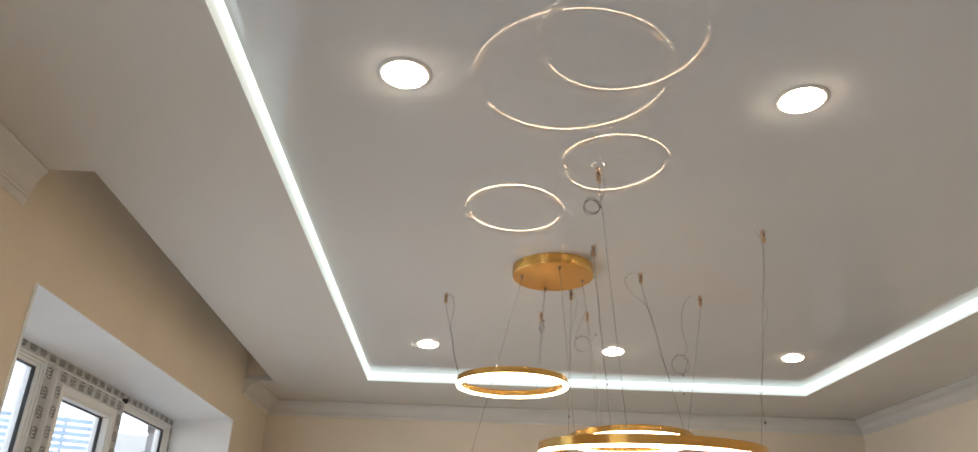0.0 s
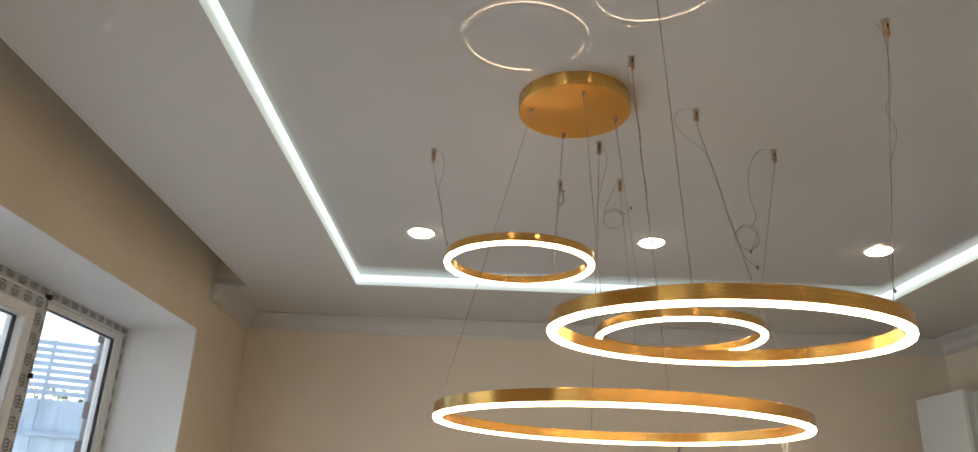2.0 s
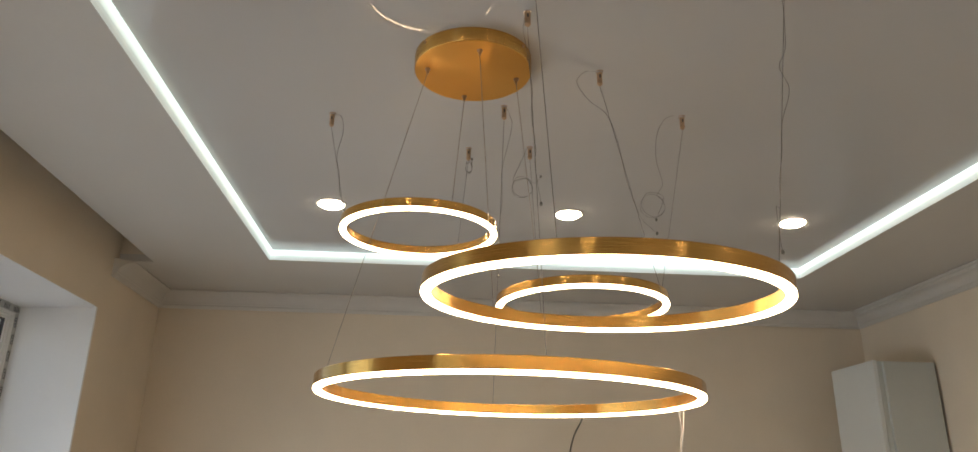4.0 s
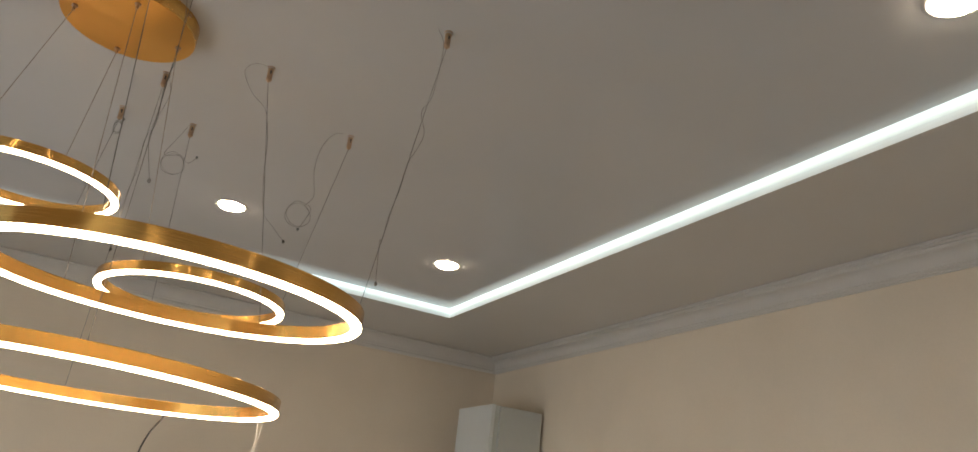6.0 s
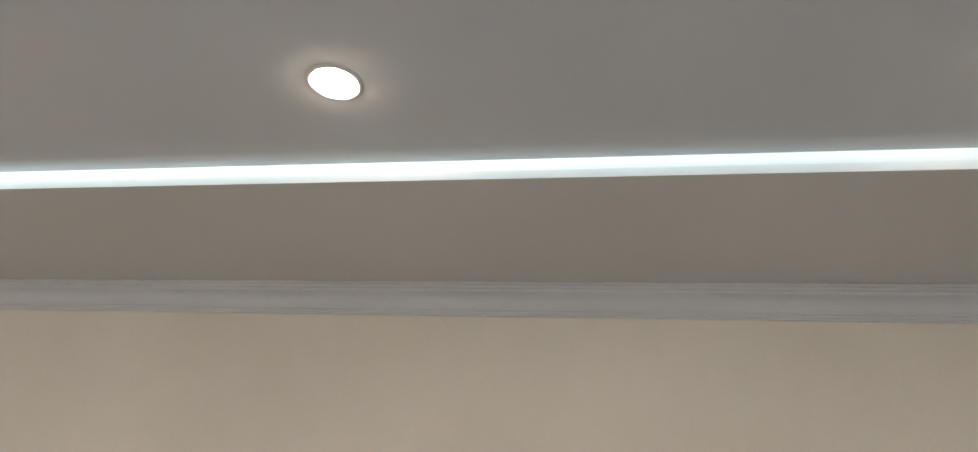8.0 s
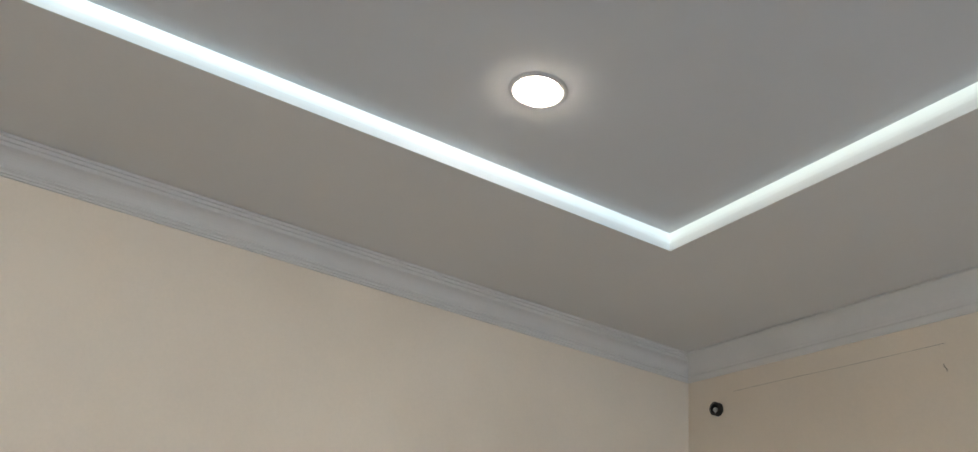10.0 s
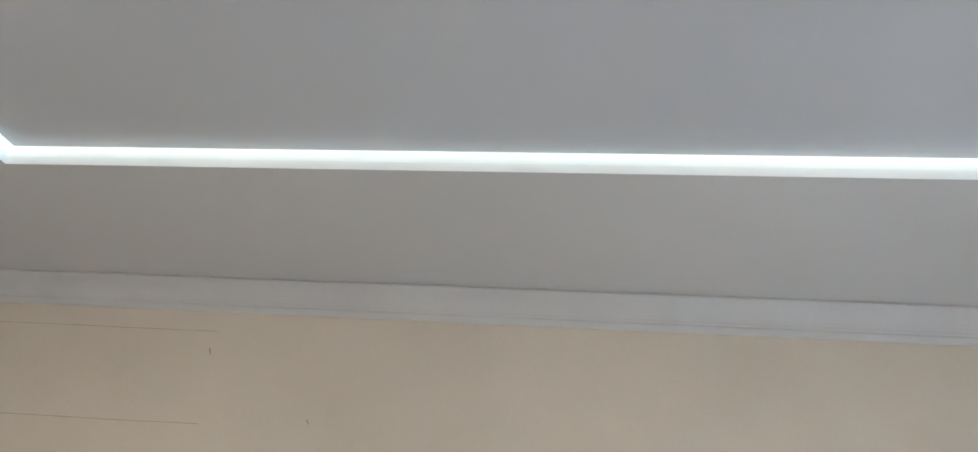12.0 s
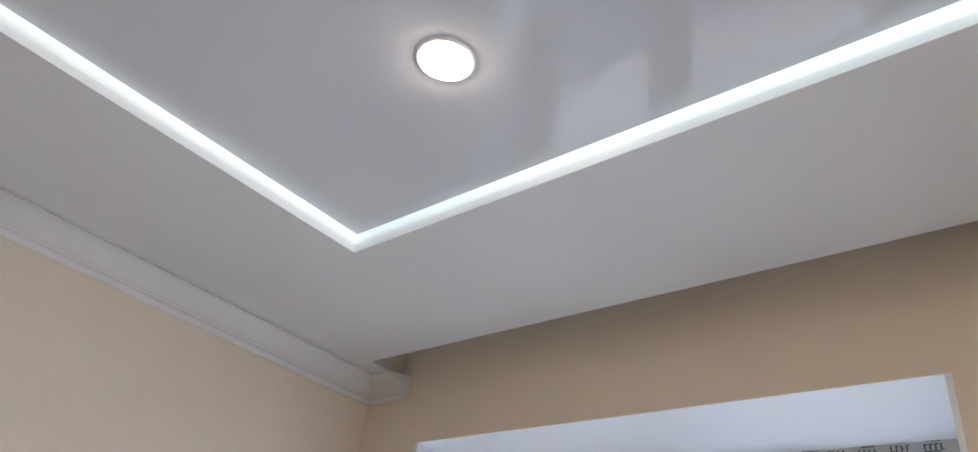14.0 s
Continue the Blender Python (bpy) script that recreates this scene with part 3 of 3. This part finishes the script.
HOOKS = {
    "A": ((-0.074, 0.591), "A", (-0.015, 0.577)), "H": ((0.282, 0.762), "A", (0.257, 0.690)),
    "C": ((0.357, 0.509), "D", (0.349, 0.646)), "D": ((0.451, 0.738), "C", (0.468, 0.667)),
    "B": ((0.365, 0.110), "D", (0.368, -0.066)), "R": ((0.298, -0.346), "B", (0.345, -0.309)),
    "G": ((0.818, -0.037), "B", (0.719, -0.085)), "F": ((0.809, 0.515), "C", (0.722, 0.511)),
    "E": ((0.556, 0.323), "B", (0.620, 0.141)),
}
WIRES = {}
for k, ((x, y), key, to) in HOOKS.items():
    gripper(x, y)
    ends = Vector((x, y, Z_IN - 0.037)), on_ring(key, *to)
    cord("suspension_wire", ends, M_STEEL)
    WIRES[k] = ends


def along(k, f, dx=0.0, dy=0.0):
    """A place on a wire, f of the way down, shifted sideways."""
    a, b = WIRES[k]
    return a.lerp(b, f) + Vector((dx, dy, 0))


def twist(k, f0, f1, amp, turns=2.0, n=6):
    """Places that wind round a wire."""
    out = []
    for i in range(n):
        u = i / (n - 1)
        out.append(along(k, f0 + (f1 - f0) * u, amp * math.sin(turns * math.pi * u + 0.5), 0.5 * amp * math.cos(turns * math.pi * u)))
    return out


def tail(points, end=True):
    """The loose end of a wire, with a crimped tip."""
    t = cord("wire_tail", spline(points, 8), M_STEEL, WIRE * 0.9)
    if end:
        blob(points[-1], t)
    return t


def coil(x, y, z, r, turns, flat=1.0):
    """Places on a small wound coil that hangs upright."""
    return [Vector((x + r * flat * math.sin(a + 0.4) * (1 - 0.05 * math.sin(3 * a)), y + 0.008 * math.sin(a * 0.37) + 0.4 * r * (1 - flat) * math.cos(a), z + r * math.cos(a + 0.4) * (1 + 0.05 * math.sin(2.3 * a))))
            for a in [turns * 2 * math.pi * i / int(9 * turns) for i in range(int(9 * turns) + 1)]]


tail([(-0.068, 0.591, 2.694), (-0.050, 0.591, 2.688), (-0.043, 0.591, 2.645), (-0.052, 0.591, 2.597)] + twist("A", 0.35, 0.85, 0.003))
tail([(0.550, 0.323, 2.697), (0.522, 0.323, 2.694), (0.504, 0.323, 2.666), (0.529, 0.323, 2.623), (0.563, 0.323, 2.596)] + twist("E", 0.2, 0.60, 0.003) + [(0.633, 0.30, 2.330), (0.659, 0.30, 2.306)])
tail([(0.802, 0.515, 2.699), (0.768, 0.515, 2.690), (0.742, 0.515, 2.642), (0.736, 0.515, 2.574), (0.748, 0.515, 2.510)] + coil(0.721, 0.515, 2.453, 0.030, 2.1) + [(0.727, 0.515, 2.416)])
tail([(0.814, -0.037, 2.698), (0.796, -0.037, 2.698), (0.812, -0.037, 2.661), along("G", 0.2, 0.004), along("G", 0.28, -0.006), along("G", 0.36, 0.012), along("G", 0.46, 0.002)] + twist("G", 0.5, 0.75, 0.002, 2, 4) + [(0.746, -0.055, 2.235), (0.756, -0.035, 2.190), (0.760, -0.030, 2.167)])
tail([(0.445, 0.738, 2.699), (0.423, 0.738, 2.644), (0.405, 0.738, 2.595)] + coil(0.430, 0.738, 2.577, 0.028, 2.0) + [(0.465, 0.738, 2.590), (0.481, 0.738, 2.611)])
tail([(0.361, 0.509, 2.699), (0.372, 0.509, 2.670), (0.376, 0.509, 2.638), along("C", 0.18)] + twist("C", 0.24, 0.5, 0.003, 2, 5) + [(0.354, 0.59, 2.283)])
tail([(0.361, 0.110, 2.690), (0.356, 0.110, 2.655), (0.362, 0.110, 2.614)] + twist("B", 0.2, 0.5, 0.002, 3, 7) + [(0.384, 0.08, 2.276)])
tail([(0.284, 0.762, 2.662)] + coil(0.284, 0.762, 2.640, 0.018, 3.2, 0.5) + [(0.292, 0.762, 2.664)])
tail([(0.304, -0.346, 2.690), (0.312, -0.346, 2.649), (0.300, -0.346, 2.612)] + coil(0.279, -0.346, 2.597, 0.019, 4.2))

# cords that hang below the lowest ring
e = on_ring("D", 0.70, 0.36)
tail([e + Vector((0.0, 0.0, -0.02)), e + Vector((0.004, 0.0, -0.06)), e + Vector((0.000, 0.0, -0.10)), e + Vector((0.006, 0.0, -0.16))]).data.materials[0] = M_REVEAL
tail([e + Vector((0.012, 0.0, -0.02)), e + Vector((0.008, 0.0, -0.06)), e + Vector((0.003, 0.0, -0.10)), e + Vector((-0.004, 0.0, -0.17))]).data.materials[0] = M_REVEAL
e = on_ring("D", 0.56, 0.60)
cord("power_cord", spline([e + Vector((0, 0, 0)), e + Vector((0, 0.01, -0.03)), e + Vector((-0.02, 0.01, -0.07)), e + Vector((-0.03, 0.01, -0.12)), e + Vector((-0.02, 0.01, -0.2))], 8), M_DARK, 0.002, pendant, "black power cord hanging from the ring")

# ---- wall cabinet ----
def wall_cabinet():
    x0, x1, y0, y1, z0, z1 = 2.055, EX - 0.012, 1.90, 2.24, 1.60, 2.337
    root = empty("wall_cabinet", (x1, (y0 + y1) / 2, z0), "white kitchen wall cabinet with a grey side panel", "cabinet")
    o = Vector(root.location)

    def put(nm, bm, mat, lab=""):
        bmesh.ops.translate(bm, vec=-o, verts=bm.verts)
        return part(nm, bm, mat, root, lab)

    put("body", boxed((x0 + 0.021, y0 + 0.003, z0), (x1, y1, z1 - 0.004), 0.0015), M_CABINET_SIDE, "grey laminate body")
    put("door", boxed((x0, y0 - 0.001, z0 + 0.002), (x0 + 0.018, y1, z1 - 0.001), 0.002), M_CABINET, "white laminate door")
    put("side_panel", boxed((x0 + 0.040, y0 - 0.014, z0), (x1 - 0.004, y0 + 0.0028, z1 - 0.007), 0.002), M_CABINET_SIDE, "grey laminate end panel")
    return root


wall_cabinet()

# ---- south wall: two conduit ends and hairline cracks ----
def conduit(x, z, r, stick):
    root = empty("cable_conduit", (x, SY, z), "black corrugated conduit end poking from the wall", "conduit", "conduit ends in the wall")
    prof = [(r * 0.72, -0.012), (r * 0.72, stick)]
    k = 0.0
    while k < stick:
        prof += [(r, stick - k), (r, stick - k - 0.003), (r * 0.86, stick - k - 0.004), (r * 0.86, stick - k - 0.006)]
        k += 0.007
    bm = lathe(prof, 20)
    bmesh.ops.rotate(bm, cent=(0, 0, 0), matrix=Matrix.Rotation(radians(-90), 3, "X"), verts=bm.verts)
    part("sleeve", bm, M_DARK, root, "", True)
    bm = lathe([(0, -0.002), (r * 0.72, -0.002), (r * 0.72, 0.001), (0, 0.001)], 16)
    bmesh.ops.rotate(bm, cent=(0, 0, 0), matrix=Matrix.Rotation(radians(-90), 3, "X"), verts=bm.verts)
    part("hollow", bm, M_GASKET, root)
    if stick > 0.01:
        part("cable", tube(spline([(0.004, 0, 0), (0.003, stick * 0.6, 0.002), (-0.006, stick + 0.006, -0.006), (-0.004, stick * 0.7, -0.012)], 6), 0.004, 6), M_TRIM, root, "grey cable loop", True)


conduit(2.200, 2.473, 0.021, 0.020)
conduit(2.081, 2.291, 0.022, 0.004)


def crack(points, w=0.0012):
    bm = bmesh.new()
    rnd = random.Random(3)
    pts = spline([(x, SY + 0.0006, z) for x, z in points], 8)
    up = [bm.verts.new(p + Vector((0, 0, w * rnd.uniform(0.2, 0.6)))) for p in pts]
    dn = [bm.verts.new(p - Vector((0, 0, w * rnd.uniform(0.2, 0.6)))) for p in pts]
    for i in range(len(pts) - 1):
        bm.faces.new((up[i], up[i + 1], dn[i + 1], dn[i]))
    tagged(part("wall_crack", bm, M_CRACK), "thin dark hairline crack in the wall paint", "crack", "cracks in the wall")


crack([(2.139, 2.521), (1.95, 2.5225), (1.72, 2.522), (1.476, 2.524)])
def scuff(x, z, tall):
    """A small scrape in the paint, upright and ragged."""
    bm = bmesh.new()
    rnd = random.Random(int(x * 1000))
    rows = []
    for k in range(7):
        u = k / 6 - 0.5
        w = 0.0016 * (1 - 4 * u * u) * rnd.uniform(0.5, 1.2) + 0.0003
        c = x + 0.003 * math.sin(5 * u) + rnd.uniform(-0.0005, 0.0005)
        rows.append((bm.verts.new((c - w, SY + 0.0006, z + u * tall)), bm.verts.new((c + w, SY + 0.0006, z + u * tall))))
    for p, q in zip(rows, rows[1:]):
        bm.faces.new((p[0], p[1], q[1], q[0]))
    tagged(part("wall_scuff", bm, M_CRACK), "small dark scrape in the beige wall paint", "scuff", "scrapes in the wall")


scuff(1.483, 2.466, 0.022)
scuff(1.170, 2.294, 0.014)
crack([(2.095, 2.264), (1.90, 2.266), (1.70, 2.267), (1.460, 2.271)])

# ---- outside ----
structure("ground", boxed((-400, -400, -0.5), (400, 400, -0.45)), M_GROUND, "pale dry concrete yard")
structure("wall_base", boxed((OUT_X, SY - T, -0.451), (EX + T, NY + T, -0.101)), M_MORTAR, "grey concrete base of the house")

AXIS = Vector((math.sin(radians(-30)), math.cos(radians(-30)), 0))   # towards the yard fence
SIDE = Vector((AXIS.y, -AXIS.x, 0))
YARD = Matrix.Translation(Vector((0.08, -1.4, 0)) + 7.0 * AXIS) @ Matrix((SIDE, AXIS, (0, 0, 1))).transposed().to_4x4()
FENCE_TOP, SLAT_TOP = 2.46, 2.90


def yard_fence():
    root = empty("yard_fence", (0, 0, 0), "blue-grey sheet metal fence with a slatted screen on top", "fence")
    root.matrix_world = YARD @ Matrix.Translation((0, 0, -0.45))
    z = 0.45
    x0, x1 = -6.0, 0.46
    bm = bmesh.new()
    n = int((x1 - x0) / 0.055)
    row = []
    for i in range(n + 1):
        x = x0 + (x1 - x0) * i / n
        d = 0.012 if i % 2 else 0.0
        row.append((bm.verts.new((x - 0.012, d, 0)), bm.verts.new((x - 0.012, d, FENCE_TOP + z))))
        row.append((bm.verts.new((x + 0.012, d, 0)), bm.verts.new((x + 0.012, d, FENCE_TOP + z))))
    for a, b in zip(row, row[1:]):
        bm.faces.new((a[0], b[0], b[1], a[1]))
    part("metal_sheet", bm, M_FENCE, root)
    for h in (2.18, 1.0):
        part("rail", boxed((x0, -0.045, h + z), (x1, -0.004, h + z + 0.035), 0.003), M_SLAT, root)
    h = FENCE_TOP + 0.03
    while h < SLAT_TOP:
        part("slat", boxed((x0, -0.02, h + z), (x1, -0.008, h + z + 0.036), 0.002), M_SLAT, root)
        h += 0.0545
    x = x0 + 0.1
    while x < x1:
        part("post", boxed((x, -0.008, 0), (x + 0.025, 0.03, SLAT_TOP + z + 0.02), 0.002), M_SLAT, root)
        x += 0.30


yard_fence()


def shed():
    root = empty("shed", (0, 0, 0), "grey shed with a corrugated roof behind the fence", "shed")
    root.matrix_world = YARD @ Matrix.Translation((0, 0, -0.45))
    part("wall", boxed((-6.0, 3.0, 0), (-0.9, 6.0, 3.6)), M_FACADE, root)
    bm = bmesh.new()
    rows = []
    for i in range(91):
        x = -6.3 + 5.6 * i / 90
        dz = 0.025 * math.sin(i * 1.6) - 0.085 * (x + 6.3)
        rows.append([bm.verts.new((x, y, zz + dz)) for y, zz in ((2.6, 4.10), (6.3, 4.6), (6.3, 4.56), (2.6, 4.06))])
    for a, b in zip(rows, rows[1:]):
        for j in range(4):
            bm.faces.new((a[j], b[j], b[(j + 1) % 4], a[(j + 1) % 4]))
    part("roof", bm, M_ROOF, root, "corrugated roof sheet")


shed()


def neighbour():
    root = empty("house", (0, 0, 0), "pale house with louvred panels beyond the fence", "house")
    root.matrix_world = YARD @ Matrix.Translation((0, 0, -0.45))
    part("wall", boxed((0.56, 1.0, 0), (5.0, 4.0, 3.42)), M_FACADE, root)
    for c in (0.62, 0.98, 1.34, 1.7):
        s = part("shutter", boxed((c, 0.96, 1.2), (c + 0.12, 0.998, 3.3), 0.004), M_FACADE, root)
        for k in range(26):
            part("louvre", boxed((c + 0.01, 0.945, 1.24 + k * 0.078), (c + 0.11, 0.962, 1.27 + k * 0.078)), M_SLAT, s)


neighbour()


def shrub():
    bm = bmesh.new()
    rnd = random.Random(8)
    for _ in range(900):
        c = Vector((rnd.gauss(-0.1, 0.35), 0.5 + rnd.gauss(0, 0.12), 1.9 + 0.7 * rnd.random() + 0.45))
        a, b = Vector((rnd.uniform(-1, 1), rnd.uniform(-1, 1), rnd.uniform(-1, 1))).normalized() * 0.03, Vector((rnd.uniform(-1, 1), rnd.uniform(-1, 1), rnd.uniform(-1, 1))).normalized() * 0.018
        bm.faces.new([bm.verts.new(c + v) for v in (a, b, -a, -b)])
    root = empty("shrub", (0, 0, 0), "small green shrub behind the metal fence", "shrub")
    root.matrix_world = YARD @ Matrix.Translation((0, 0, -0.45))
    part("crown", bm, M_LEAF, root)
    part("trunk", tube([(-0.1, 0.5, 0), (-0.12, 0.52, 1.0), (-0.08, 0.5, 2.2), (-0.1, 0.5, 2.7)], 0.02), M_BRICK, root)


shrub()

# brick edge of the outer wall beside the north window
brick_mesh = mesh_of(boxed((-0.032, -0.06, -0.0325), (0.032, 0.06, 0.0325), 0.004), "brick", M_BRICK)
wall_west = bpy.data.objects["wall_west"]
part("mortar", boxed((OUT_X - 0.058, WIN_N[1] + 0.046, 0.90), (OUT_X - 0.001, WIN_N[1] + 0.170, 2.52)), M_MORTAR, wall_west, "grey mortar between the bricks")
rnd = random.Random(2)
for k in range(20):
    b = new("brick", brick_mesh)
    b.parent = wall_west
    b.location = (OUT_X - 0.033, WIN_N[1] + 0.118 - (0.020 if k % 2 else 0.0) + rnd.uniform(-0.004, 0.004), 0.98 + 0.075 * k)
